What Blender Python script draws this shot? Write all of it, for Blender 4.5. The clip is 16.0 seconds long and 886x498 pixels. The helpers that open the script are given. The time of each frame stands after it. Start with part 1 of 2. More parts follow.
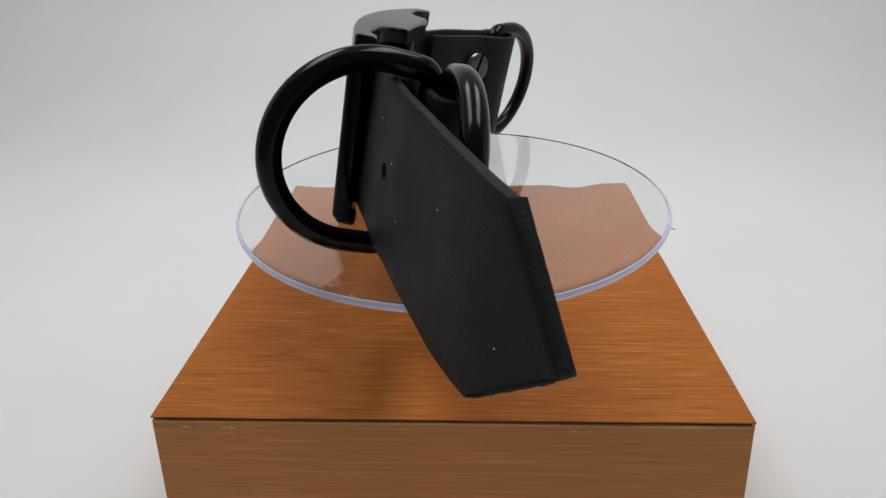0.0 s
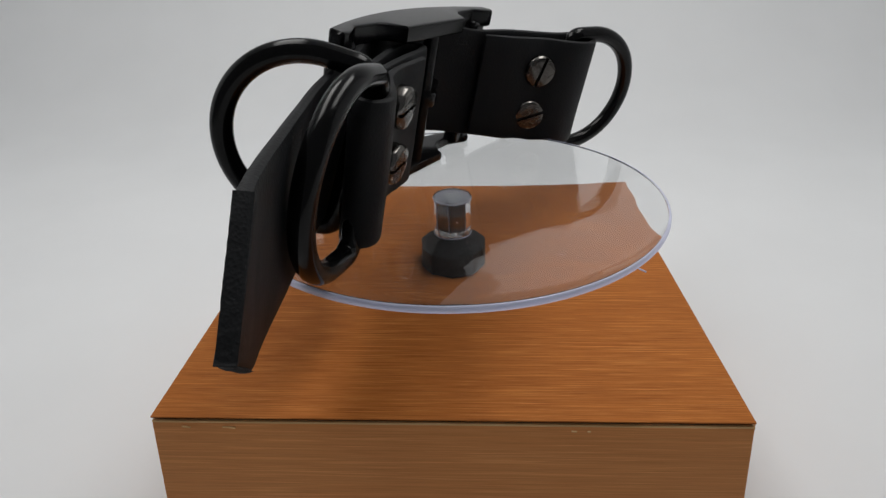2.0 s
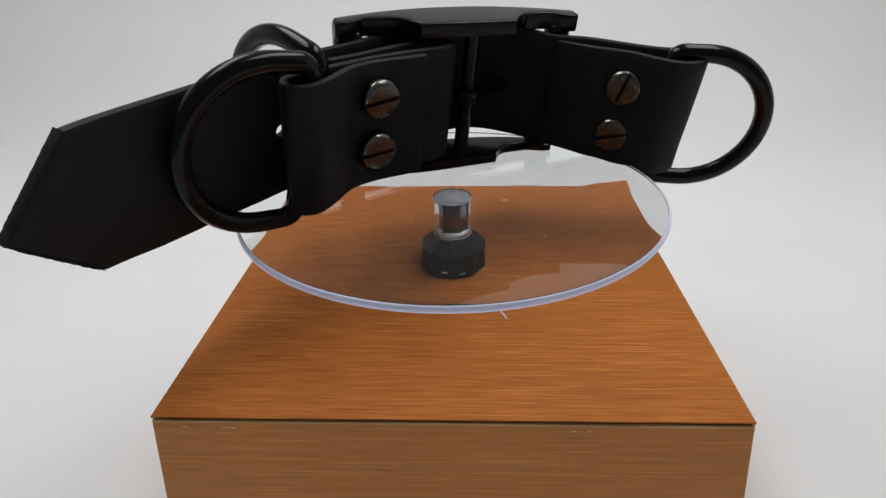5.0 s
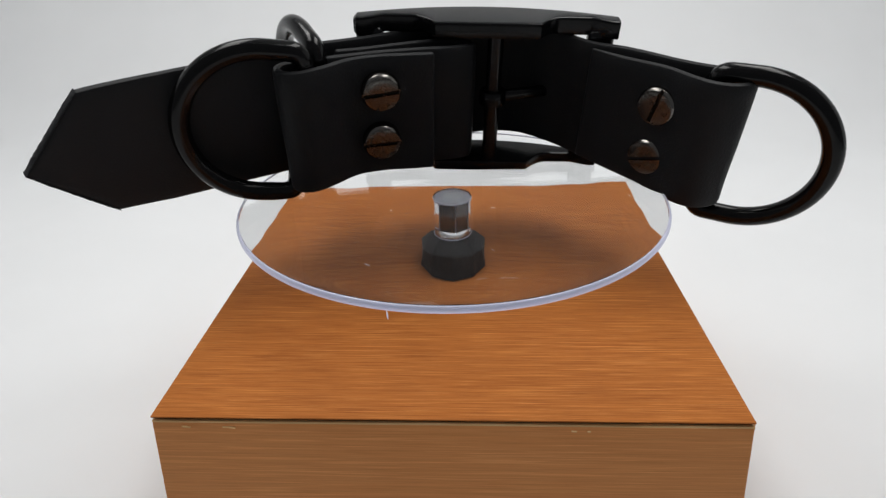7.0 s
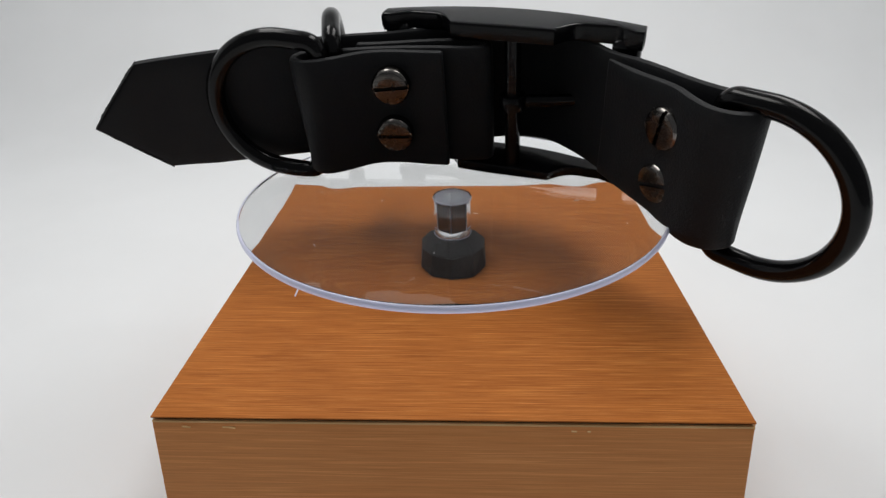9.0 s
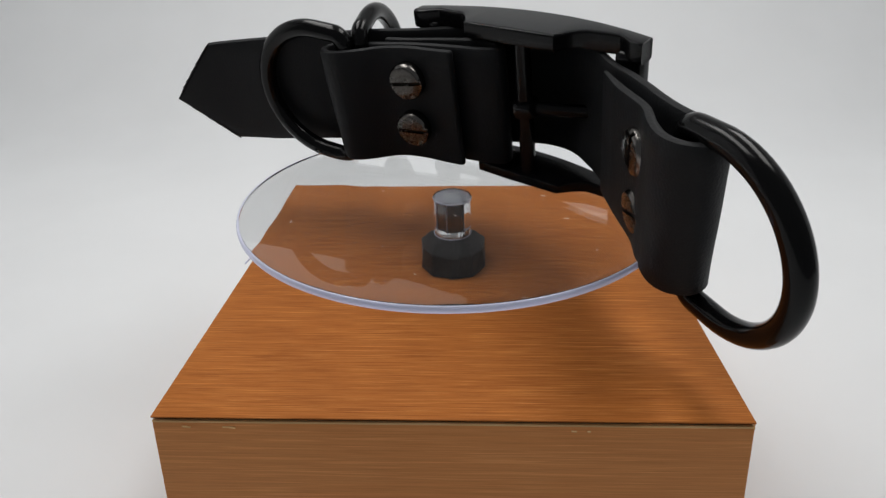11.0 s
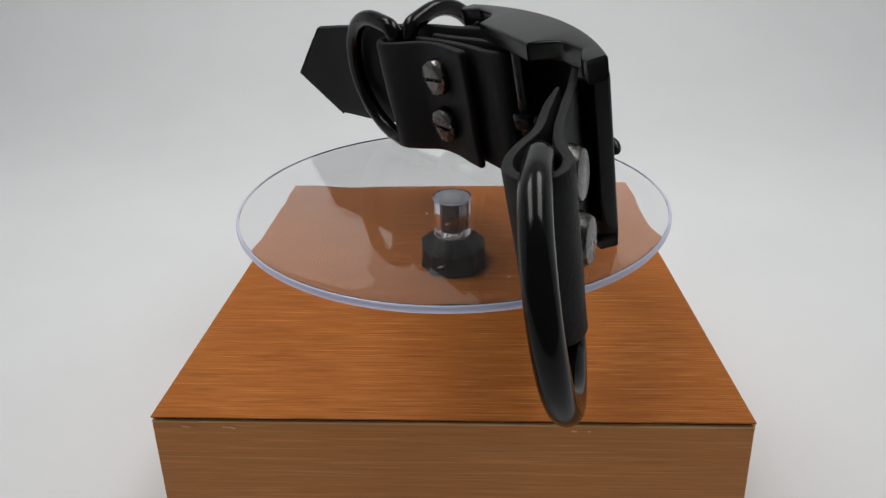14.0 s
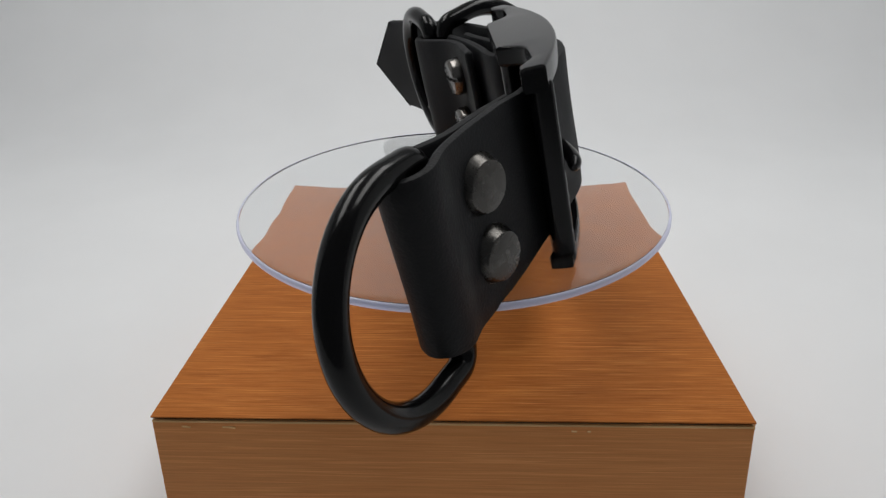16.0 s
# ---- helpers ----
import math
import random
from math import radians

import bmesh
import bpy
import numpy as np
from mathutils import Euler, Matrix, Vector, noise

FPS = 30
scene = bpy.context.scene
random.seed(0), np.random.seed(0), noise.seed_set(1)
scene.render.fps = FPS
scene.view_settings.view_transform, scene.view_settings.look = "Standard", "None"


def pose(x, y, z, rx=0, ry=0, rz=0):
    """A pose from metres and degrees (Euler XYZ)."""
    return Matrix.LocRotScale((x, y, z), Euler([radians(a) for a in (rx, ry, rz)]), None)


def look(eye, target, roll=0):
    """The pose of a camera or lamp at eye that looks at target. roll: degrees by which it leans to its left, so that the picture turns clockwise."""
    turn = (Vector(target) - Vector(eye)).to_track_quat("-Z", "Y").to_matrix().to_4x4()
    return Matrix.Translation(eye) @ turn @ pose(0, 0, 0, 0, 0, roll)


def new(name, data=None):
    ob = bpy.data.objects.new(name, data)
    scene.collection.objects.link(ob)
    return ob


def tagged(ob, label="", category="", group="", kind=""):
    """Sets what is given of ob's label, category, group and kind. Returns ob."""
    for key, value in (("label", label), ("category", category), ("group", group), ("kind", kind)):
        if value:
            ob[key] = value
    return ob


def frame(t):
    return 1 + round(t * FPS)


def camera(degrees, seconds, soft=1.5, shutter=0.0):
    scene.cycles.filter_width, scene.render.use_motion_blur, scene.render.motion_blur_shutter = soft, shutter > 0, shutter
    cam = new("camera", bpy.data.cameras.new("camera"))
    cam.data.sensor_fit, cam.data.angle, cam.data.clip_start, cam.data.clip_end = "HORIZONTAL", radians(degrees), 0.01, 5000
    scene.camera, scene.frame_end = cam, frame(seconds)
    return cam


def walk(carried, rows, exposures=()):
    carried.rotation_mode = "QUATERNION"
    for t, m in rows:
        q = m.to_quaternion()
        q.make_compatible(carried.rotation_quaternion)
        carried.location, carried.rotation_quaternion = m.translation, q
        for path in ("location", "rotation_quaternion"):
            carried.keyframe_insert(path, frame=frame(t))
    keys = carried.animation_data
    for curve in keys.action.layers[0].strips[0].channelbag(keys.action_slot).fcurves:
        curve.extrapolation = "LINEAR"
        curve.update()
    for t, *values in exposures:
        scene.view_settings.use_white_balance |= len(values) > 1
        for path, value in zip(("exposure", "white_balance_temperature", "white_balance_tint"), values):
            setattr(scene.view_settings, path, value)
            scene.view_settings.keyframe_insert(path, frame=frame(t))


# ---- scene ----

# Camera: fixed on its stand, looking down a little at the turntable
MM = 0.001
cam = camera(71.58, 16.0, soft=1.4)
EYE = (0.00649, -0.17790, 0.09869)
YAW, PITCH, ROLL = -0.05514, 0.48191, -1.626
AIM = (EYE[0] + math.sin(YAW) * math.cos(PITCH), EYE[1] + math.cos(YAW) * math.cos(PITCH), EYE[2] - math.sin(PITCH))
STAND = look(EYE, AIM, ROLL)
walk(cam, [(0.0, STAND), (16.0, STAND)], exposures=[(0.0, -0.85), (1.0, -0.92), (2.0, -0.99), (4.0, -0.95), (6.5, -0.57), (9.0, -0.65), (11.5, -0.80), (16.0, -0.91)])

# The turn of the plate, clockwise seen from above: second, degrees
TURN = [(0, 0.5), (0.5, 5.95), (1, 11.9), (1.5, 18.35), (2, 24.6), (3, 36.77), (4, 48.68), (5, 60.41), (6, 71.92), (7, 83.19), (8, 94.20), (9, 104.92),
        (10, 115.34), (11, 125.43), (12, 135.22), (13, 144.70), (14, 153.92), (15, 162.92), (16, 171.78)]

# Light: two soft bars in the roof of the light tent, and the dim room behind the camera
scene.cycles.caustics_refractive = False  # light through the shadowless clear plate would otherwise count twice
world = bpy.data.worlds.new("world")
scene.world = world
world.use_nodes = True
world.node_tree.nodes["Background"].inputs[0].default_value = (0.92, 0.95, 1.0, 1)
world.node_tree.nodes["Background"].inputs[1].default_value = 0.225


def area(name, eye, target, w, h, power, color=(1, 1, 1)):
    data = bpy.data.lights.new(name, "AREA")
    data.shape, data.size, data.size_y, data.energy, data.color = "RECTANGLE", w, h, power, color
    ob = new(name, data)
    ob.matrix_basis = look(eye, target)
    return ob


for side in (-1, 1):
    area("roof_light_bar", (side * 0.19, 0.085, 0.475), (side * 0.19, 0.085, 0.0), 0.17, 0.40, 2.1, (1.0, 0.99, 0.97))


# ---- materials ----
def material(name, color, rough=0.5, metal=0.0):
    m = bpy.data.materials.new(name)
    m.use_nodes = True
    b = m.node_tree.nodes["Principled BSDF"]
    b.inputs["Base Color"].default_value = (*color, 1)
    b.inputs["Roughness"].default_value = rough
    b.inputs["Metallic"].default_value = metal
    return m, m.node_tree, b


def node(tree, kind, **values):
    n = tree.nodes.new(kind)
    for key, value in values.items():
        n.inputs[key.replace("_", " ")].default_value = value
    return n


def coords(tree, scale):
    tc = tree.nodes.new("ShaderNodeTexCoord")
    mp = tree.nodes.new("ShaderNodeMapping")
    mp.inputs["Scale"].default_value = scale
    tree.links.new(tc.outputs["Object"], mp.inputs["Vector"])
    return mp.outputs["Vector"]


def ramp(tree, fac, stops):
    r = tree.nodes.new("ShaderNodeValToRGB")
    while len(r.color_ramp.elements) < len(stops):
        r.color_ramp.elements.new(0.5)
    for e, (at, c) in zip(r.color_ramp.elements, stops):
        e.position, e.color = at, (*c, 1)
    tree.links.new(fac, r.inputs["Fac"])
    return r.outputs["Color"]


def bump(tree, b, height, strength, distance):
    n = node(tree, "ShaderNodeBump", Strength=strength, Distance=distance)
    tree.links.new(height, n.inputs["Height"])
    tree.links.new(n.outputs["Normal"], b.inputs["Normal"])


def mix(tree, kind, fac, a, c):
    n = tree.nodes.new("ShaderNodeMix")
    n.data_type, n.blend_type = "RGBA", kind
    n.inputs[0].default_value = fac
    tree.links.new(a, n.inputs[6])
    tree.links.new(c, n.inputs[7])
    return n.outputs[2]


def leather_material(name, base, rough, relief=0.42, depth=0.00015, spread=1.35, coarse=2600.0):
    m, tree, b = material(name, base, rough)
    v = coords(tree, (1, 1, 1))
    fine = node(tree, "ShaderNodeTexNoise", Scale=coarse, Detail=3.0)
    pore = node(tree, "ShaderNodeTexVoronoi", Scale=1500.0)
    wide = node(tree, "ShaderNodeTexNoise", Scale=70.0, Detail=4.0)
    for n in (fine, pore, wide):
        tree.links.new(v, n.inputs["Vector"])
    tree.links.new(ramp(tree, wide.outputs["Fac"], [(0.3, tuple(c * 0.75 for c in base)), (0.75, tuple(c * spread for c in base))]), b.inputs["Base Color"])
    rr = ramp(tree, wide.outputs["Fac"], [(0.25, (rough - 0.07,) * 3), (0.8, (rough + 0.1,) * 3)])
    tree.links.new(rr, b.inputs["Roughness"])
    add = tree.nodes.new("ShaderNodeMath")
    add.operation = "ADD"
    tree.links.new(fine.outputs["Fac"], add.inputs[0])
    tree.links.new(pore.outputs["Distance"], add.inputs[1])
    b.inputs["Specular IOR Level"].default_value = 0.25
    bump(tree, b, add.outputs[0], relief, depth)
    return m


def enamel_material(name, base, rough, spec=0.4):
    m, tree, b = material(name, base, rough)
    b.inputs["Specular IOR Level"].default_value = spec
    v = coords(tree, (1, 1, 1))
    wear = node(tree, "ShaderNodeTexNoise", Scale=900.0, Detail=3.0)
    tree.links.new(v, wear.inputs["Vector"])
    tree.links.new(ramp(tree, wear.outputs["Fac"], [(0.35, (rough - 0.01,) * 3), (0.75, (rough + 0.02,) * 3)]), b.inputs["Roughness"])
    return m


def metal_material(name, base, rough):
    m, tree, b = material(name, base, rough, 1.0)
    v = coords(tree, (1, 1, 1))
    wear = node(tree, "ShaderNodeTexNoise", Scale=420.0, Detail=5.0)
    tree.links.new(v, wear.inputs["Vector"])
    tree.links.new(ramp(tree, wear.outputs["Fac"], [(0.3, tuple(c * 0.9 for c in base)), (0.7, tuple(c * 1.1 for c in base))]), b.inputs["Base Color"])
    tree.links.new(ramp(tree, wear.outputs["Fac"], [(0.3, (rough + 0.05,) * 3), (0.7, (rough - 0.04,) * 3)]), b.inputs["Roughness"])
    bump(tree, b, wear.outputs["Fac"], 0.03, 0.0002)
    return m


def grain_material(name, dark, mid, light, rough, spec, along="x", print_depth=1.0):
    """Printed wood grain in long fine streaks on card."""
    m, tree, b = material(name, mid, rough)
    s1 = (75, 3900, 3900) if along == "x" else (3900, 75, 3900)
    s2 = (42, 1900, 1900) if along == "x" else (1900, 42, 1900)
    fine = node(tree, "ShaderNodeTexNoise", Scale=1.0, Detail=5.0, Roughness=0.62)
    wide = node(tree, "ShaderNodeTexNoise", Scale=1.0, Detail=4.0)
    blot = node(tree, "ShaderNodeTexNoise", Scale=26.0, Detail=3.0)
    tree.links.new(coords(tree, s1), fine.inputs["Vector"])
    tree.links.new(coords(tree, s2), wide.inputs["Vector"])
    tree.links.new(coords(tree, (1, 1, 1)), blot.inputs["Vector"])
    a = ramp(tree, fine.outputs["Fac"], [(0.38, dark), (0.47, mid), (0.56, mid), (0.68, light)])
    w = ramp(tree, wide.outputs["Fac"], [(0.3, (0.84, 0.81, 0.78)), (0.7, (1.10, 1.10, 1.10))])
    o = ramp(tree, blot.outputs["Fac"], [(0.3, (0.92, 0.90, 0.88)), (0.7, (1.04, 1.04, 1.04))])
    dash = node(tree, "ShaderNodeTexNoise", Scale=1.0, Detail=2.0)
    tree.links.new(coords(tree, (32, 2500, 2500)), dash.inputs["Vector"])
    d = ramp(tree, dash.outputs["Fac"], [(0.0, (0.80, 0.75, 0.71)), (0.38, (0.90, 0.87, 0.84)), (0.44, (1.0, 1.0, 1.0)), (0.575, (1.0, 1.0, 1.0)), (0.64, (1.32, 1.48, 1.75))])
    grained = mix(tree, "MULTIPLY", print_depth, mix(tree, "MULTIPLY", print_depth, a, w), o)
    tree.links.new(mix(tree, "MULTIPLY", print_depth, grained, d), b.inputs["Base Color"])
    b.inputs["Specular IOR Level"].default_value = spec
    bump(tree, b, fine.outputs["Fac"], 0.12, 0.00015)
    return m


def glass_material(name, color, rough=0.0, ior=1.49):
    m, tree, b = material(name, color, rough)
    b.inputs["Transmission Weight"].default_value = 1.0
    b.inputs["IOR"].default_value = ior
    return m


def veiled_acrylic(name, color, ior, haze):
    """Clear acrylic with a thin uneven veil; the plate's milky reflection is put into it."""
    m, tree, b = material(name, color, 0.0)
    b.inputs["Transmission Weight"].default_value = 1.0
    b.inputs["IOR"].default_value = ior
    veil = tree.nodes.new("ShaderNodeBsdfDiffuse")
    veil.inputs["Color"].default_value = (0.86, 0.86, 0.88, 1)
    veil_noise = node(tree, "ShaderNodeTexNoise", Scale=1.0, Detail=5.0, Roughness=0.6)
    tree.links.new(coords(tree, (55, 140, 90)), veil_noise.inputs["Vector"])
    amount = ramp(tree, veil_noise.outputs["Fac"], [(0.3, (haze * 0.7,) * 3), (0.75, (haze * 1.4,) * 3)])
    join = tree.nodes.new("ShaderNodeMixShader")
    tree.links.new(amount, join.inputs[0])
    tree.links.new(b.outputs[0], join.inputs[1])
    tree.links.new(veil.outputs[0], join.inputs[2])
    tree.links.new(join.outputs[0], tree.nodes["Material Output"].inputs["Surface"])
    return m


def cloth_material(name, base):
    m, tree, b = material(name, base, 0.85)
    n = node(tree, "ShaderNodeTexNoise", Scale=14.0, Detail=3.0)
    f = node(tree, "ShaderNodeTexNoise", Scale=900.0, Detail=2.0)
    v = coords(tree, (1, 1, 1))
    tree.links.new(v, n.inputs["Vector"])
    tree.links.new(v, f.inputs["Vector"])
    tree.links.new(ramp(tree, n.outputs["Fac"], [(0.3, tuple(c * 0.97 for c in base)), (0.7, base)]), b.inputs["Base Color"])
    bump(tree, b, f.outputs["Fac"], 0.05, 0.0002)
    return m


LEATHER = leather_material("black_leather", (0.0055, 0.0060, 0.0072), 0.6)
LEATHER_EDGE = leather_material("raw_leather_edge", (0.0065, 0.007, 0.008), 0.8, 0.6, 0.00022, 1.8, 1100.0)
ENAMEL = enamel_material("black_enamel", (0.003, 0.003, 0.0032), 0.15, 0.2)
BUCKLE = enamel_material("black_buckle_coating", (0.0035, 0.0035, 0.004), 0.19, 0.2)
GUNMETAL = metal_material("gunmetal", (0.080, 0.075, 0.069), 0.25)
# Lighter gunmetal stands in for roof light caught on the screw sides
LIT_SIDE = metal_material("gunmetal_lit_side", (0.17, 0.16, 0.15), 0.2)
STUD = metal_material("dark_stud_metal", (0.075, 0.072, 0.068), 0.27)
SLOT = metal_material("dark_slot", (0.02, 0.018, 0.016), 0.5)
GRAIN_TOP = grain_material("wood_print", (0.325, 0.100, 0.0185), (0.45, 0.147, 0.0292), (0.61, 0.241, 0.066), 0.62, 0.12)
# Same print as the lid, lightened in place of room light on the front
GRAIN_FRONT_LIT = grain_material("wood_print_front_lit", (0.65, 0.262, 0.088), (0.71, 0.297, 0.102), (0.76, 0.345, 0.128), 0.6, 0.12, print_depth=0.45)
GAP = grain_material("gap_shadow_card", (0.05, 0.026, 0.010), (0.075, 0.04, 0.016), (0.11, 0.06, 0.025), 0.85, 0.1)
KRAFT = grain_material("kraft_edge", (0.66, 0.40, 0.18), (0.80, 0.52, 0.25), (0.88, 0.64, 0.36), 0.8, 0.2)
SPINDLE = glass_material("clear_spindle_plastic", (0.97, 0.98, 1.0), 0.02, 1.49)
ACRYLIC = veiled_acrylic("clear_acrylic", (0.965, 0.978, 0.985), 1.58, 0.008)
# Pale lavender colour stands in for light piped to the clear rim
RIM, rim_tree, rim_bsdf = material("acrylic_edge_glow", (0.87, 0.88, 1.0), 0.10)
rim_soft = rim_tree.nodes.new("ShaderNodeBsdfTranslucent")
rim_soft.inputs["Color"].default_value = (0.70, 0.77, 1.0, 1)
rim_mix = rim_tree.nodes.new("ShaderNodeMixShader")
rim_mix.inputs[0].default_value = 0.3
rim_tree.links.new(rim_bsdf.outputs[0], rim_mix.inputs[1])
rim_tree.links.new(rim_soft.outputs[0], rim_mix.inputs[2])
rim_clear = rim_tree.nodes.new("ShaderNodeBsdfTransparent")
rim_clear.inputs["Color"].default_value = (0.86, 0.87, 0.97, 1)
rim_thin = rim_tree.nodes.new("ShaderNodeMixShader")
rim_thin.inputs[0].default_value = 0.25
rim_tree.links.new(rim_mix.outputs[0], rim_thin.inputs[1])
rim_tree.links.new(rim_clear.outputs[0], rim_thin.inputs[2])
rim_tree.links.new(rim_thin.outputs[0], rim_tree.nodes["Material Output"].inputs["Surface"])
KNOB = leather_material("black_moulded_plastic", (0.0014, 0.0015, 0.0018), 0.42)
CLOTH = cloth_material("white_tent_cloth", (0.80, 0.81, 0.82))
HEAD_GREY = cloth_material("grey_head_tone", (0.52, 0.54, 0.60))
PALE = cloth_material("pale_plastic", (0.62, 0.64, 0.68))
CORE = enamel_material("dark_shaft", (0.022, 0.019, 0.018), 0.14, 0.5)
CORE.node_tree.nodes["Principled BSDF"].inputs["IOR"].default_value = 2.1


# ---- mesh helpers ----
def obj(name, bm, mat, parent=None, label="", smooth=True):
    me = bpy.data.meshes.new(name)
    bmesh.ops.recalc_face_normals(bm, faces=bm.faces)
    bm.to_mesh(me)
    bm.free()
    me.materials.append(mat)
    for f in me.polygons:
        f.use_smooth = smooth
    ob = new(name, me)
    if parent:
        ob.parent = parent
    if label:
        ob["label"] = label
    if smooth:
        me.set_sharp_from_angle(angle=radians(38))
    return ob


def part(name, bm, mat, parent, label="", smooth=True):
    return obj(name, bm, mat, parent, label, smooth)


def rings_mesh(rings, closed=False, caps=True):
    """Joins rings of points (equal counts) into a skin."""
    bm = bmesh.new()
    rows = [[bm.verts.new(p) for p in r] for r in rings]
    n = len(rows[0])
    pairs = list(zip(rows[:-1], rows[1:])) + ([(rows[-1], rows[0])] if closed else [])
    for a, b in pairs:
        for i in range(n):
            bm.faces.new((a[i], a[(i + 1) % n], b[(i + 1) % n], b[i]))
    if caps and not closed:
        bm.faces.new(rows[0][::-1])
        bm.faces.new(rows[-1])
    return bm


def lathe(profile, n=64, phase=0.0):
    """Turns (radius, z) points about z; closes at the axis."""
    rings = [[(max(r, 1e-6) * math.cos(2 * math.pi * i / n + phase), max(r, 1e-6) * math.sin(2 * math.pi * i / n + phase), z) for i in range(n)] for r, z in profile]
    return rings_mesh(rings)


def box_bm(x0, x1, y0, y1, z0, z1, bevel=0.0, seg=2):
    bm = bmesh.new()
    bmesh.ops.create_cube(bm, size=1)
    for v in bm.verts:
        v.co = ((x0, x1)[v.co.x > 0], (y0, y1)[v.co.y > 0], (z0, z1)[v.co.z > 0])
    if bevel:
        bmesh.ops.bevel(bm, geom=bm.edges[:], offset=bevel, segments=seg, affect="EDGES", profile=0.6)
    return bm


def smooth_path(points, step=1.2):
    """A Catmull-Rom line through the points, evenly cut; passes each point."""
    P = [Vector(p) for p in points]
    P = [P[0] * 2 - P[1], *P, P[-1] * 2 - P[-2]]
    out = []
    for i in range(1, len(P) - 2):
        a, b, c, d = P[i - 1], P[i], P[i + 1], P[i + 2]
        n = max(1, round((c - b).length / step))
        for k in range(n):
            t = k / n
            out.append(0.5 * (2 * b + (c - a) * t + (2 * a - 5 * b + 4 * c - d) * t * t + (3 * b - a - 3 * c + d) * t ** 3))
    out.append(P[-2])
    return out


def fine_ends(line, step):
    """Adds cuts close to both ends of a line."""
    a, b = line[0], line[-1]
    da, db = (line[1] - a).normalized(), (line[-2] - b).normalized()
    cuts = [k * step for k in range(1, 5)]
    return [a, *[a + da * k for k in cuts], *[p for p in line[1:-1] if (p - a).length > cuts[-1] + 0.2 and (p - b).length > cuts[-1] + 0.2], *[b + db * k for k in cuts[::-1]], b]


def transform(bm, m):
    bmesh.ops.transform(bm, matrix=m, verts=bm.verts)
    return bm


# The collar leans inwards and dips a little to its loop end
LEAN = pose(0, 0, 0, 0, 11.5, 0) @ pose(0, 0, 0, -1.2, 0, 0) @ Matrix.Scale(MM, 4)


def strap_bm(points, lo, hi, thick, step=1.2, wave=0.0, seed=0.0, fat=0.0, pointed=False, skive=0.0):
    """A leather band along a plan line in mm; lo and hi give its lower and upper edge by the length run (from the start, to the end)."""
    line = fine_ends(smooth_path(points, step), 0.26)
    run = [0.0]
    for a, b in zip(line[:-1], line[1:]):
        run.append(run[-1] + (b - a).length)
    total = run[-1]
    rings = []
    for i, c in enumerate(line):
        d = (line[min(i + 1, len(line) - 1)] - line[max(i - 1, 0)]).normalized()
        nrm = Vector((-d.y, d.x))
        z0, z1 = lo(run[i], total - run[i]), hi(run[i], total - run[i])
        mid, half = (z0 + z1) / 2, max((z1 - z0) / 2, 0.15)
        wide = thick + fat * max(0.0, min(1.0, (70.0 - total + run[i]) / 50.0))
        if run[i] < skive:
            wide *= 0.45 + 0.55 * run[i] / skive
        # cut ends are worn round
        close = min(run[i], 99.0 if pointed else total - run[i]) / (wide * 0.45)
        worn = math.sqrt(max(0.02, 1 - (1 - close) ** 2)) if close < 1 else 1.0
        half -= wide * 0.35 * (1 - worn)
        wide *= worn
        h, r = wide / 2, min(wide * 0.42, half * 0.5)
        prof = []
        rows = 10
        for side, sg in ((1, 1), (-1, -1)):
            for k in range(rows + 1):
                z = sg * (half - r) * (2 * k / rows - 1)
                prof.append((side * h, z))
            prof.append((side * (h - r * 0.3), sg * (half - r * 0.3)))
            prof.append((side * (h - r), sg * half))
            prof.append((-side * (h - r), sg * half))
            prof.append((-side * (h - r * 0.3), sg * (half - r * 0.3)))
        ring = []
        for o, z in prof:
            w = wave * noise.noise(Vector((run[i] * 0.06 + seed, z * 0.05, seed)))
            p = c + nrm * (o + w)
            ring.append(Vector((p.x, p.y, mid + z)))
        rings.append(ring)
    return transform(rings_mesh(rings), LEAN)


def cut(ob, cutters):
    """Punches cutters (bmeshes in the thing's space) out of a mesh object."""
    temp = []
    for bm in cutters:
        c = obj("cutter", bm, SLOT, smooth=False)
        temp.append(c)
        mod = ob.modifiers.new("punch", "BOOLEAN")
        mod.object, mod.solver = c, "EXACT"
    deps = bpy.context.evaluated_depsgraph_get()
    me = bpy.data.meshes.new_from_object(ob.evaluated_get(deps))
    ob.modifiers.clear()
    ob.data = me
    for c in temp:
        bpy.data.objects.remove(c)
    return ob


# ---- setting: light tent with a sweep of white cloth ----
def sweep():
    prof = [(-0.34, -0.06), (0.0, -0.06), (0.30, -0.06)]
    for k in range(1, 17):
        a = math.pi / 2 * k / 16
        prof.append((0.30 + 0.22 * math.sin(a), -0.06 + 0.22 * (1 - math.cos(a))))
    prof.append((0.52, 0.50))
    bm = bmesh.new()
    cols = [[bm.verts.new((x, y, z)) for y, z in prof] for x in (-0.56, -0.2, 0.2, 0.56)]
    for a, b in zip(cols[:-1], cols[1:]):
        for i in range(len(prof) - 1):
            bm.faces.new((a[i], a[i + 1], b[i + 1], b[i]))
    return bm


floor = tagged(obj("backdrop", sweep(), CLOTH), "seamless white cloth sweep under and behind the box", "backdrop", kind="structure")
for name, x in (("wall_west", -0.56), ("wall_east", 0.56)):
    s = 1 if x > 0 else -1
    tagged(obj(name, box_bm(min(x, x + s * 0.004), max(x, x + s * 0.004), -0.14, 0.53, -0.07, 0.50), CLOTH, smooth=False), "white cloth side of the light tent", "tent wall", kind="structure")
tagged(obj("ceiling", box_bm(-0.57, 0.57, -0.14, 0.53, 0.50, 0.504), CLOTH, smooth=False), "white cloth roof of the light tent", "tent roof", kind="structure")


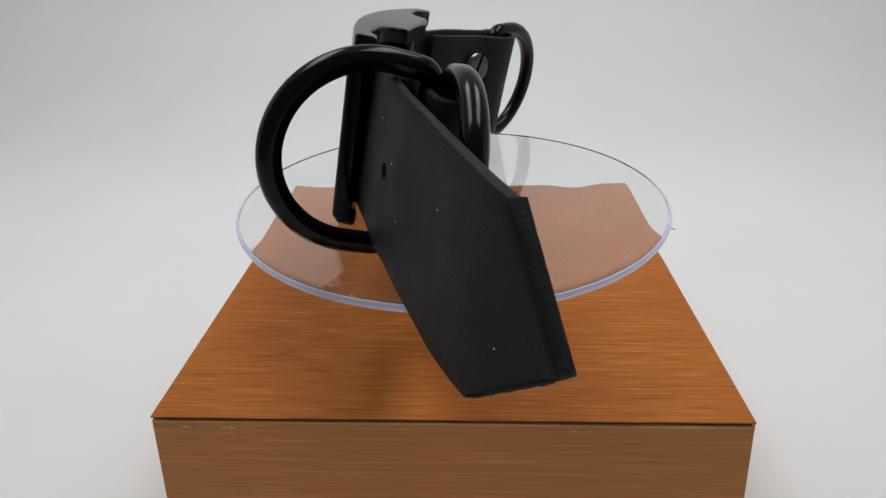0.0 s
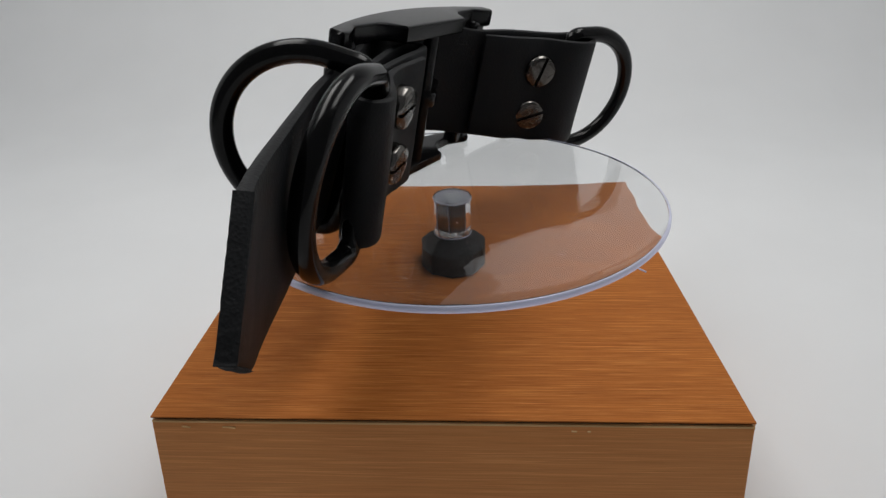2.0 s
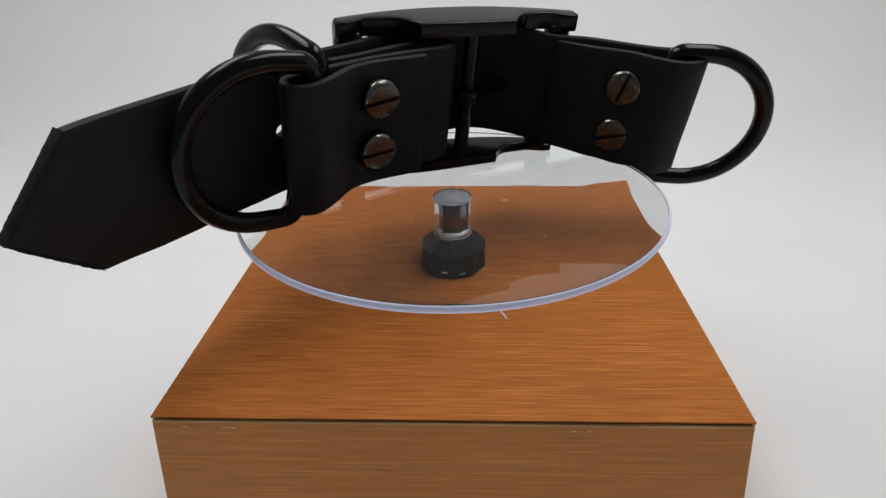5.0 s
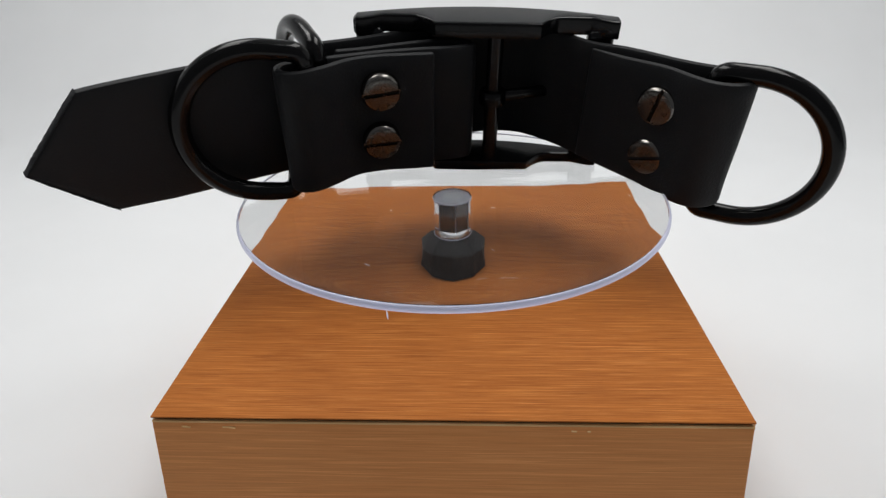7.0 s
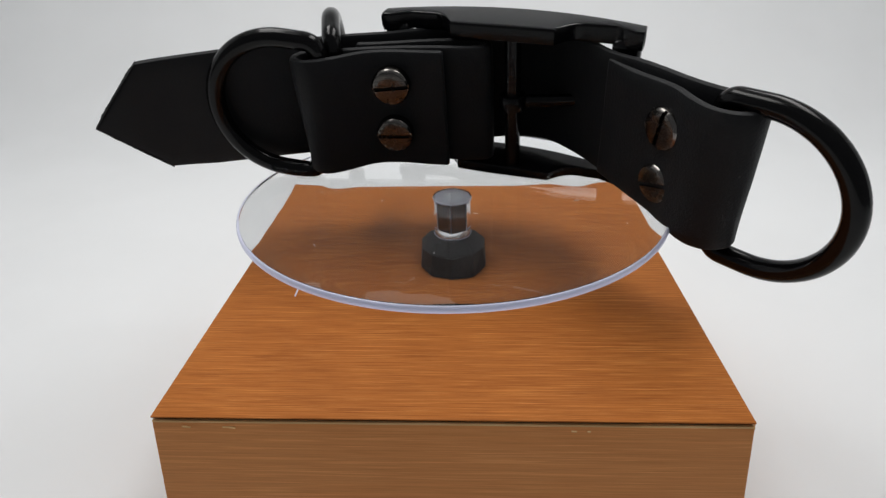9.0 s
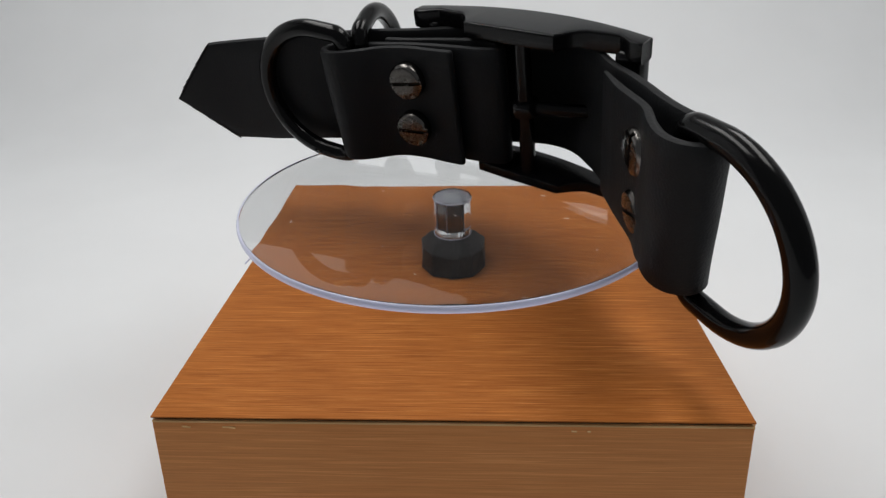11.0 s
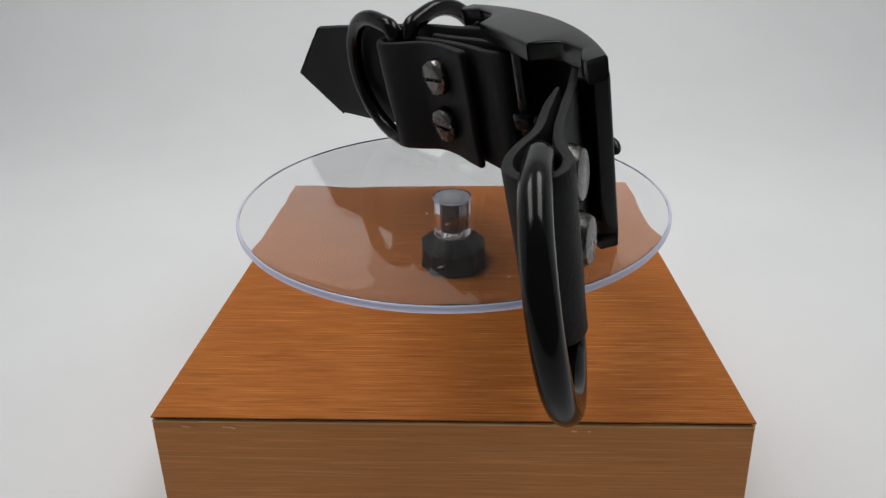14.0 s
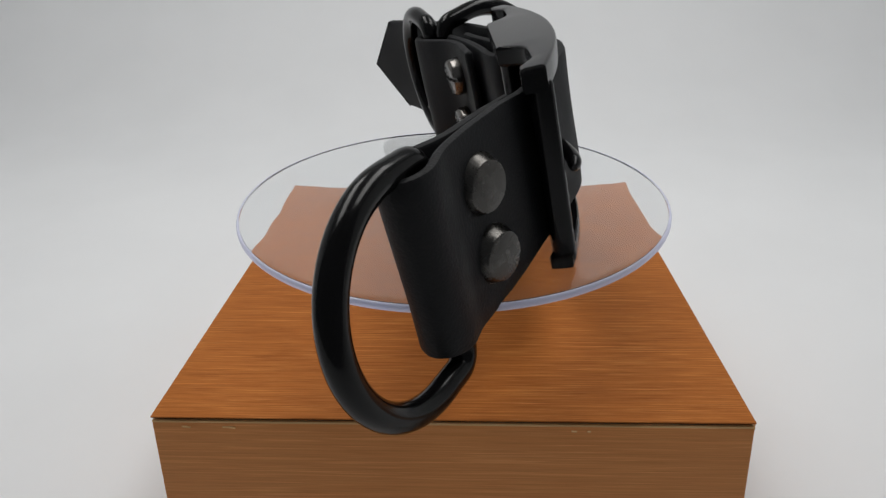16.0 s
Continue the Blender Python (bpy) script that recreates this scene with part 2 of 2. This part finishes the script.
# ---- the box that the turntable stands on ----
def flared(x0, x1, y0, y1, z0, z1, flare, bevel):
    bm = box_bm(x0, x1, y0, y1, z0, z1, bevel, 2)
    cx, cy = (x0 + x1) / 2, (y0 + y1) / 2
    for v in bm.verts:
        k = 1 + flare * (z1 - v.co.z)
        v.co.x, v.co.y = cx + (v.co.x - cx) * k, cy + (v.co.y - cy) * k
    return bm


def cardboard_box():
    root = tagged(new("cardboard_box"), "brown wood-print cardboard box under the turntable", "box")
    x0, x1, y0, y1 = -0.0684, 0.0690, -0.0728, 0.0650
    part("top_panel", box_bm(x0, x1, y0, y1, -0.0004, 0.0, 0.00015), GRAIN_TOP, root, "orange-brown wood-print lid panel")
    # thin gap under the lid, shaded by colour, then the bare folded card edge
    part("gap", box_bm(x0 + 0.0006, x1 - 0.0006, y0 + 0.0006, y1 - 0.0006, -0.0012, -0.0004), GAP, root, "gap under the lid, its shade in the colour", False)
    part("kraft_edge", flared(x0 + 0.0001, x1 - 0.0001, y0 + 0.0001, y1 - 0.0001, -0.00172, -0.0012, 4.0, 0.00008), KRAFT, root, "bare kraft card edge")
    part("body", flared(x0, x1, y0, y1, -0.058, -0.00172, 0.9, 0.0004), GRAIN_FRONT_LIT, root, "brown wood-print side panels, room light put in as lighter print")
    part("side_flap", transform(flared(-0.0006, 0.0006, -0.070, 0.064, -0.0185, 0.0, 0.0, 0.0002), pose(x1 + 0.0009, 0, -0.0024, 0, -3.0, 0)), GRAIN_FRONT_LIT, root, "overlapping card flap")
    # torn fibres along the front fold
    random.seed(4)
    for k in range(6):
        w = random.uniform(0.0004, 0.0014)
        x = random.choice((-0.062, -0.055, -0.048, 0.0, 0.03, 0.055, 0.064)) + random.uniform(-0.003, 0.003)
        part("torn_fibre", transform(box_bm(-w, w, -0.0003, 0.0003, -0.0002, 0.0002, 0.0001, 1), pose(x, y0 - 0.0002, -0.0024 - random.uniform(0, 0.0006), -40, random.uniform(-3, 3), 0)), KRAFT, root)
    return root


cardboard_box()


# ---- turntable ----
def knob_bm():
    """Ten-sided foot whose shoulders are cut away in five broad facets."""
    bm = bmesh.new()

    def at(r, z, i):
        a = -math.pi / 2 + math.pi / 5 * i
        return bm.verts.new((r * MM * math.cos(a), r * MM * math.sin(a), z * MM))
    base = [at(11.2, 0.0, i) for i in range(10)]
    wall = [at(11.4 if i % 2 else 11.1, 0.7, i) for i in range(10)]
    brim = [at(11.3 if i % 2 else 10.3, 7.4 if i % 2 else 6.6, i) for i in range(10)]
    neck = [at(7.9, 11.0, i) for i in (1, 3, 5, 7, 9)]
    top = [at(6.7, 11.5, i) for i in (1, 3, 5, 7, 9)]
    for a, b in ((base, wall), (wall, brim)):
        for i in range(10):
            bm.faces.new((a[i], a[(i + 1) % 10], b[(i + 1) % 10], b[i]))
    for k in range(5):
        j = (k + 1) % 5
        i = 2 * k + 1
        bm.faces.new((brim[i], brim[(i + 1) % 10], brim[(i + 2) % 10], neck[j], neck[k]))
        bm.faces.new((neck[k], neck[j], top[j], top[k]))
    bm.faces.new(base[::-1])
    bm.faces.new(top)
    bmesh.ops.bevel(bm, geom=bm.edges[:], offset=0.00022, segments=2, affect="EDGES")
    return bm


turntable = tagged(new("turntable"), "small turntable: clear acrylic plate on a black motor foot", "turntable")
foot = part("motor_foot", knob_bm(), KNOB, turntable, "faceted black plastic foot", False)
foot.matrix_basis = pose(0, 0.0000, 0.0001) @ Matrix.Diagonal((0.97, 0.96, 0.86, 1))

DISC_R, DISC_TOP, DISC_T = 65.0, 25.2, 2.25
z_low, z_top, r_in = (DISC_TOP - DISC_T) * MM, DISC_TOP * MM, (DISC_R - 0.85) * MM
RIM_THIN = 0.55


def plate_under(r, a):
    """Rise in mm of the cast underside: it thins towards the rim and is a little uneven."""
    k = max(0.0, r - 42.0) / 22.15
    e = max(0.0, r - 60.0) / 4.15
    x, y = r * math.cos(a), r * math.sin(a)
    uneven = 0.045 * noise.noise(Vector((x * 0.09, y * 0.09, 2.0))) * min(1.0, max(0.0, r - 24.0) / 8.0) * min(1.0, (64.15 - r) / 9.0)
    return (RIM_THIN - 0.14) * k ** 2 + 0.14 * e ** 2 + uneven


def plate_bm(n=144):
    radii = [0.4] + [2.0 * k for k in range(1, 30)] + [59.5, 60.5, 61.5, 62.3, 63.0, 63.6, 64.15]
    rings = []
    for r in radii:
        rings.append([(r * MM * math.cos(2 * math.pi * i / n), r * MM * math.sin(2 * math.pi * i / n), z_low + plate_under(r, 2 * math.pi * i / n) * MM) for i in range(n)])
    for r in (64.15, 60.0, 30.0, 0.4):
        rings.append([(r * MM * math.cos(2 * math.pi * i / n), r * MM * math.sin(2 * math.pi * i / n), z_top) for i in range(n)])
    return rings_mesh(rings)


plate = part("plate", plate_bm(), ACRYLIC, turntable, "clear acrylic disc")
# the plate and its clear parts cast no shadow on the lid
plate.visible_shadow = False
z_rim = z_low + 0.00020
section = [(r_in + 0.00004, z_rim + 0.00015), (r_in + 0.0003, z_rim)]
for k in range(9):
    a = -math.pi / 2 + math.pi * k / 8
    section.append(((DISC_R - 0.5 + 0.5 * math.cos(a)) * MM, (z_top + z_rim) / 2 + (z_top - z_rim) / 2 * math.sin(a)))
section += [(r_in + 0.0003, z_top), (r_in + 0.00004, z_top - 0.00015)]
rim_rows = [[(r * math.cos(2 * math.pi * i / 160), r * math.sin(2 * math.pi * i / 160), z) for r, z in section] for i in range(160)]
rim = part("rim", rings_mesh(rim_rows, closed=True), RIM, plate, "clear polished rim, its edge glow put in as pale lavender")
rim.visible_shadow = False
spindle = part("spindle", lathe([(0, 0.0101), (0.0058, 0.0101), (0.0058, 0.0214), (0.0059, 0.0216), (0.0059, 0.02285), (0, 0.02285)], 64), SPINDLE, plate, "clear plastic spindle")
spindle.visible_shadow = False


# Pale rings put the glints on the spindle's edges into the shape
def glint_ring(name, r, z, t):
    rows = [[((r + t * math.cos(k * math.pi / 4)) * math.cos(2 * math.pi * i / 48), (r + t * math.cos(k * math.pi / 4)) * math.sin(2 * math.pi * i / 48), z + t * math.sin(k * math.pi / 4)) for k in range(8)] for i in range(48)]
    ob = part(name, rings_mesh(rows, closed=True), RIM, plate, "pale ring added as a glint on the spindle's edge")
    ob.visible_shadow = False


glint_ring("spindle_glint", 0.00606, 0.0222, 0.00012)
glint_ring("spindle_glint", 0.00592, 0.0103, 0.00014)
SHAFT_TURN = pose(0, 0, 0, 0, 0, 54)
part("shaft", transform(box_bm(-0.0022, 0.0022, -0.0022, 0.0022, 0.0115, 0.0216, 0.0002), SHAFT_TURN), CORE, plate, "shiny dark square shaft inside the clear spindle")
# Slim pale bars stand in for the glints along the shaft's corners
for c, d in ((1, 1), (1, -1), (-1, 1), (-1, -1)):
    part("shaft_glint", transform(box_bm(-0.00011, 0.00011, -0.00011, 0.00011, 0.0115, 0.0216), SHAFT_TURN @ pose(c * 0.0022, d * 0.0022, 0)), RIM, plate, "pale bar added as a glint on the shaft's corner", False)
# Added disc: its grey stands in for the pale look of the clear head
part("spindle_head_disc", lathe([(0.0031, 0.0217), (0.0056, 0.0217), (0.0056, 0.0219), (0.0031, 0.0219)], 40), HEAD_GREY, plate, "grey disc added for the pale look of the spindle head")
part("shaft_end", transform(box_bm(-0.0029, 0.0029, -0.0029, 0.0029, 0.0220, 0.0224, 0.0002), SHAFT_TURN), PALE, plate, "pale square end of the shaft")
NICK = math.degrees(-0.316)
part("burr", transform(box_bm(-0.0003, 0.0018, -0.00016, 0.00016, -0.0010, -0.0006, 0.0001), pose(0, 0, 0, 0, 0, NICK) @ pose(DISC_R * MM, 0, (DISC_TOP - 1.6) * MM, 0, 20, 25)), RIM, plate, "small burr on the rim")

# dust and short fibres on the plate
random.seed(21)
for r, a in ((12, 200), (17, 40), (22, 300), (28, 120), (34, 250), (40, 10), (45, 170), (50, 330), (54, 80), (26, 215), (38, 95), (58, 140)):
    w = random.uniform(0.0002, 0.0009)
    part("dust", transform(box_bm(-w, w, -0.00006, 0.00006, 0, 0.00008), pose(r * MM * math.cos(radians(a)), r * MM * math.sin(radians(a)), (DISC_TOP + 0.01) * MM, 0, 0, random.uniform(0, 180))), CLOTH, plate, "pale dust fibre", False)

# ---- collar ----
collar = tagged(new("leather_collar"), "black leather collar with buckle and rings, standing on a clear plate", "collar")
ZLO, ZHI, ZMID = 27.2, 64.0, 45.6
THICK = 2.5


def bar_frame(x, u, v=(0, 0, 1)):
    """Pose in mm of a ring: x along its reach, z along its bar."""
    U = Vector(u).normalized()
    V = Vector(v)
    V = (V - U * V.dot(U)).normalized()
    W = V.cross(U)
    return Matrix(((U.x, W.x, V.x, x[0]), (U.y, W.y, V.y, x[1]), (U.z, W.z, V.z, x[2]), (0, 0, 0, 1)))


RINGS = {
    "end": ((1.6, 72.3, 43.3), (0.57, 0.82, 0.09), (-0.01, -0.1, 0.99)),
    "inner": ((-11.0, -45.0, 45.8), (0.20, -0.966, 0.18), (-0.03, 0.18, 0.98)),
    "outer": ((-18.1, -39.4, 45.3), (-0.90, -0.41, 0.14), (0.14, 0.05, 0.99)),
}


def d_ring_bm(b=22.3, s=10.5, rc=4.0, r=2.85):
    pts = []

    def arc(cu, cv, rad, a0, a1, m):
        for k in range(m):
            a = a0 + (a1 - a0) * k / m
            pts.append(Vector((cu + rad * math.cos(a), 0, cv + rad * math.sin(a))))
    arc(s, 0, b, -math.pi / 2, math.pi / 2, 40)
    for k in range(4):
        pts.append(Vector((s + (rc - s) * k / 4, 0, b)))
    arc(rc, b - rc, rc, math.pi / 2, math.pi, 8)
    for k in range(10):
        pts.append(Vector((0, 0, b - rc - (2 * b - 2 * rc) * k / 10)))
    arc(rc, -b + rc, rc, math.pi, 1.5 * math.pi, 8)
    for k in range(4):
        pts.append(Vector((rc + (s - rc) * k / 4, 0, -b)))
    rings, n = [], len(pts)
    for i, p in enumerate(pts):
        d = (pts[(i + 1) % n] - pts[i - 1]).normalized()
        o = Vector((d.z, 0, -d.x))
        rings.append([p + (o * math.cos(2 * math.pi * k / 20) + Vector((0, 1, 0)) * math.sin(2 * math.pi * k / 20)) * r for k in range(20)])
    return rings_mesh(rings, closed=True)


for key, (at, u, v) in RINGS.items():
    part("d_ring", transform(d_ring_bm(), LEAN @ bar_frame(at, u, v)), ENAMEL, collar, "glossy black enamelled ring")


def flat(z):
    return lambda run, left: z


def tip_lo(run, left):
    return ZLO + 2.3 * max(0.0, 1 - run / 30.0) + 2.2 * math.exp(-((run - 118.0) / 20.0) ** 2) - 1.3 * min(1.0, max(0.0, left - 18.2) / 15) - 1.7 * math.exp(-((run - 75.0) / 14.0) ** 2) + 0.7 * math.exp(-((run - 50.0) / 7.0) ** 2) + max(0.0, 1 - left / 18.2) * (ZMID - ZLO)


def tip_hi(run, left):
    return ZHI - 0.9 * math.exp(-((run - 99.0) / 8.0) ** 2) + 1.6 * min(1.0, max(0.0, left - 18.2) / 60) * min(1.0, run / 60) - max(0.0, 1 - left / 18.2) * (ZHI - ZMID)


# long strap: inner flap at the end ring, round the ring, under the buckle's end bar, out over the heel bar, and on to the tip
long_strap = part("strap", strap_bm([
    (-20.7, 42.0), (-12.5, 50.4), (-4.7, 58.7), (1.9, 63.1), (6.9, 67.5), (9.0, 72.5), (7.9, 77.4), (4.0, 78.9), (0.0, 76.4), (-3.0, 69.6), (-8.2, 62.0),
    (-15.4, 53.4), (-23.6, 43.6), (-31.5, 34.0), (-37.8, 24.0), (-40.4, 12.0), (-38.0, -2.0), (-33.5, -15.0), (-29.0, -27.0), (-24.4, -41.0), (-18.8, -56.0), (-11.3, -73.0),
    (-4.7, -88.0), (0.7, -98.2), (10.9, -113.2)], tip_lo, tip_hi, THICK, 1.1, 0.5, 3.0, 0.7, True, 9.0), LEATHER, collar, "long black leather strap with a pointed end")

# short looped piece: free end, round the inner ring, back, round the buckle's inner bar
part("loop_strap", strap_bm([
    (-19.2, -5.2), (-18.9, -12.2), (-18.3, -20.5), (-15.8, -29.5), (-10.4, -37.0), (-7.2, -42.2), (-6.9, -46.0), (-9.0, -48.8), (-12.6, -48.4), (-14.9, -44.5), (-17.4, -36.0),
    (-21.2, -21.0), (-22.9, -9.0), (-23.9, 1.0), (-25.8, 6.2), (-28.8, 5.4), (-30.0, 0.0), (-28.4, -9.0), (-25.2, -22.0), (-22.2, -34.0)], flat(26.0), flat(64.3), THICK, 1.1, 0.7, 11.0),
    LEATHER, collar, "black leather loop folded round a ring")


# buckle: bowed frame with broad lips at top and bottom
B_AT, B_E, B_N = Vector((-29.5, 11.5)), Vector((0.098, 0.995)), Vector((-0.995, 0.098))


def b_xy(c, n):
    return B_AT + B_E * c + B_N * n


def rail_inner(c):
    a = abs(c)
    if a < 15.5:
        return -5.6
    if a < 23.0:
        k = (a - 15.5) / 7.5
        return -5.6 + 6.4 * math.sin(k * math.pi / 2) ** 0.8
    if a < 31.0:
        return 0.8
    return 0.8 - 3.4 * min(1.0, (a - 31.0) / 5.0) ** 1.2


def rail_outer(c):
    return 10.0 - 7.6 * (abs(c) / 40.0) ** 2.0


def rail_bm(z0, z1, up):
    cs = [-40, -39.2, -37, -34, -33.2, -32.2, -31.4, -31, -28, -26, -23, -21.5, -20, -18.5, -17, -16, -15.5, -15.2, -12, -8, -4, 0]
    cs = cs + [min(-c, 38.8) - (0.0 if c > -38 else (40 + c) * -0.4) for c in cs[-2::-1]]
    rings = []
    for c in cs:
        a, b = rail_inner(c), rail_outer(c)
        end = 0.7 if c in (cs[0], cs[-1]) else 0.0
        r = 0.9
        arch = 0.7 * min(1.0, max(0.0, abs(c) - 19.0) / 5.0) if up else 0.0
        lo, hi = z0 + end - arch, z1 - end
        prof = [(a + end, lo + r), (a + end + r * 0.3, lo + r * 0.3), (a + end + r, lo), (b - r - end, lo), (b - r * 0.3 - end, lo + r * 0.3), (b - end, lo + r), (b - end, hi - r), (b - r * 0.3 - end, hi - r * 0.3), (b - r - end, hi), (a + r + end, hi), (a + end + r * 0.3, hi - r * 0.3), (a + end, hi - r)]
        ring = []
        for n, z in prof:
            q = b_xy(c, n)
            ring.append(Vector((q.x, q.y, z)))
        rings.append(ring)
    return rings_mesh(rings)


def buckle():
    top = rail_bm(65.8, 70.7, True)
    frame_parts = [top, rail_bm(20.6, 24.4, False)]
    for c, w in ((-35.6, 4.2), (34.6, 4.0)):
        bm = box_bm(-w, w, -1.3, rail_outer(37.6) + 0.8, 21.2, 67.2, 2.3, 6)
        for v in bm.verts:
            q = b_xy(c + v.co.x, v.co.y)
            v.co.x, v.co.y = q.x, q.y
        frame_parts.append(bm)
    whole = bmesh.new()
    for bm in frame_parts:
        me = bpy.data.meshes.new("tmp")
        bm.to_mesh(me)
        bm.free()
        whole.from_mesh(me)
        bpy.data.meshes.remove(me)
    body = part("buckle", transform(whole, LEAN), BUCKLE, collar, "bowed black coated metal buckle")
    body.modifiers.new("even_faces", "WEIGHTED_NORMAL").keep_sharp = True
    pin = lathe([(0, 24.5), (2.4, 24.5), (2.4, 66.0), (0, 66.0)], 24)
    part("heel_bar", transform(transform(pin, pose(-27.0, 14.0, 0)), LEAN), BUCKLE, body)
    hoop = lathe([(2.45, 44.0), (3.9, 44.0), (4.3, 44.8), (4.3, 47.8), (3.9, 48.6), (2.45, 48.6)], 20)
    part("prong_eye", transform(transform(hoop, pose(-27.0, 14.0, 0)), LEAN), BUCKLE, body)
    line = smooth_path([(-27.5, 16.8, 46.4), (-30.0, 25.0, 45.9), (-33.0, 34.0, 45.4), (-33.6, 42.0, 45.0), (-32.4, 47.0, 44.8)], 1.0)
    rings = []
    for i, c in enumerate(line):
        d = (line[min(i + 1, len(line) - 1)] - line[max(i - 1, 0)]).normalized()
        o = Vector((-d.y, d.x, 0))
        k = min(1.0, (len(line) - 1 - i) / 3.0)
        r = 1.7 * (0.35 + 0.65 * math.sqrt(k))
        rings.append([c + o * r * math.cos(2 * math.pi * j / 14) + Vector((0, 0, 1)) * r * 1.15 * math.sin(2 * math.pi * j / 14) for j in range(14)])
    part("prong", transform(rings_mesh(rings), LEAN), BUCKLE, body)


buckle()


# screws
def screw(at, nrm, slot, plain=False, proud=4.2):
    N = Vector((*nrm, 0.0 if plain else -0.05)).normalized()
    X = Vector((0, 0, 1)).cross(N).normalized()
    Y = N.cross(X)
    m = Matrix(((X.x, Y.x, N.x, at[0]), (X.y, Y.y, N.y, at[1]), (X.z, Y.z, N.z, at[2]), (0, 0, 0, 1)))
    m = m @ pose(0, 0, 0, 0, 0, slot)
    R, H = (6.5, 3.6) if plain else (5.85, proud)
    prof = [(0, -1.0), (R - 0.3, -1.0), (R, 0.0), (R, H - 1.1), (R - 0.08, H - 0.95), (R - 0.6, H - 0.08), (R - 0.75, H), (R * 0.5, H + 0.05), (0, H + 0.07)]
    if plain:
        prof = [(0, -1.0), (6.6, -1.0), (6.7, 0.2), (6.6, 1.1), (6.3, 1.6), (5.5, H - 0.35), (5.3, H - 0.08), (5.0, H), (0, H + 0.04)]
    head = part("screw", transform(lathe(prof, 40), LEAN @ m), STUD if plain else GUNMETAL, collar, "plain domed gunmetal stud head" if plain else "slotted gunmetal screw head")
    if not plain:
        cut(head, [transform(box_bm(-7, 7, -0.58, 0.58, H - 0.95, H + 2), LEAN @ m)])
        # roof light on the head's turned side is in its colour, face stays dark
        back = (LEAN @ m).inverted()
        head.data.materials.clear()
        head.data.materials.append(GUNMETAL)
        head.data.materials.append(LIT_SIDE)
        for f in head.data.polygons:
            q = back @ f.center
            f.material_index = 1 if math.hypot(q.x, q.y) > R - 0.62 else 0
        part("slot", transform(box_bm(-5.2, 5.2, -0.52, 0.52, H - 1.15, H - 0.94), LEAN @ m), SLOT, head, "dark screw slot", False)


FN, BN = (0.99, 0.14), (0.67, -0.74)
screw((-17.5, -21.4, 54.3), FN, 5)
screw((-17.5, -21.9, 38.1), FN, 1)
screw((-4.5, 59.0, 53.2), BN, 78, proud=3.0)
screw((-4.8, 59.5, 36.5), BN, 22, proud=3.0)
screw((-8.7, 61.6, 53.4), (-BN[0], -BN[1]), 0, True)
screw((-8.9, 62.2, 37.3), (-BN[0], -BN[1]), 0, True)

# punched hole
hole = lathe([(0, -6), (1.9, -6), (1.9, 6), (0, 6)], 20)
cut(long_strap, [transform(transform(hole, pose(-21.6, -48.5, 45.8, 0, 90, 20)), LEAN)])


# raw cut edges at the pointed end, rough and fibrous
def raw_edge(z_from):
    a, b = Vector((0.7, -98.2, z_from)), Vector((10.9, -113.2, ZMID))
    d = b - a
    flat_d = Vector((d.x, d.y, 0)).normalized()
    nrm = Vector((-flat_d.y, flat_d.x, 0))
    out = nrm.cross(d.normalized())
    if out.z * (z_from - ZMID) < 0:
        out = -out
    rings = []
    for i in range(41):
        c = a + d * (i / 40)
        ring = []
        for k in range(10):
            an = 2 * math.pi * k / 10
            w = 1 + 0.9 * noise.noise(Vector((i * 0.7, k * 1.3, z_from)))
            ring.append(c + nrm * (math.cos(an) * 1.6 * (0.94 + 0.06 * w)) + out * (math.sin(an) * 0.42 * w * min(1.0, i / 6, (40 - i) / 6) - 0.05))
        rings.append(ring)
    return transform(rings_mesh(rings), LEAN)


part("raw_edge", raw_edge(ZHI), LEATHER_EDGE, collar, "rough cut leather edge")
part("raw_edge", raw_edge(ZLO), LEATHER_EDGE, collar, "rough cut leather edge")

# specks of lint on the strap's outer face
random.seed(9)
for y, z in ((-46, 57), (-62, 40), (-70, 33), (-80, 52), (-92, 31), (-103, 41), (-55, 50)):
    x = -18.8 - (y + 56) * (7.5 / 17.0) - 1.75 if y > -88 else -4.7 - (y + 88) * 0.56 - 1.75
    bm = bmesh.new()
    bmesh.ops.create_icosphere(bm, subdivisions=1, radius=random.uniform(0.10, 0.2))
    part("lint", transform(bm, LEAN @ pose(x, y, z)), CLOTH, collar, "white speck of lint")


# ---- what moves ----
def motions():
    rows = [(t, pose(0, 0, 0, 0, 0, -a)) for t, a in TURN]
    walk(plate, rows)
    walk(collar, rows)


motions()
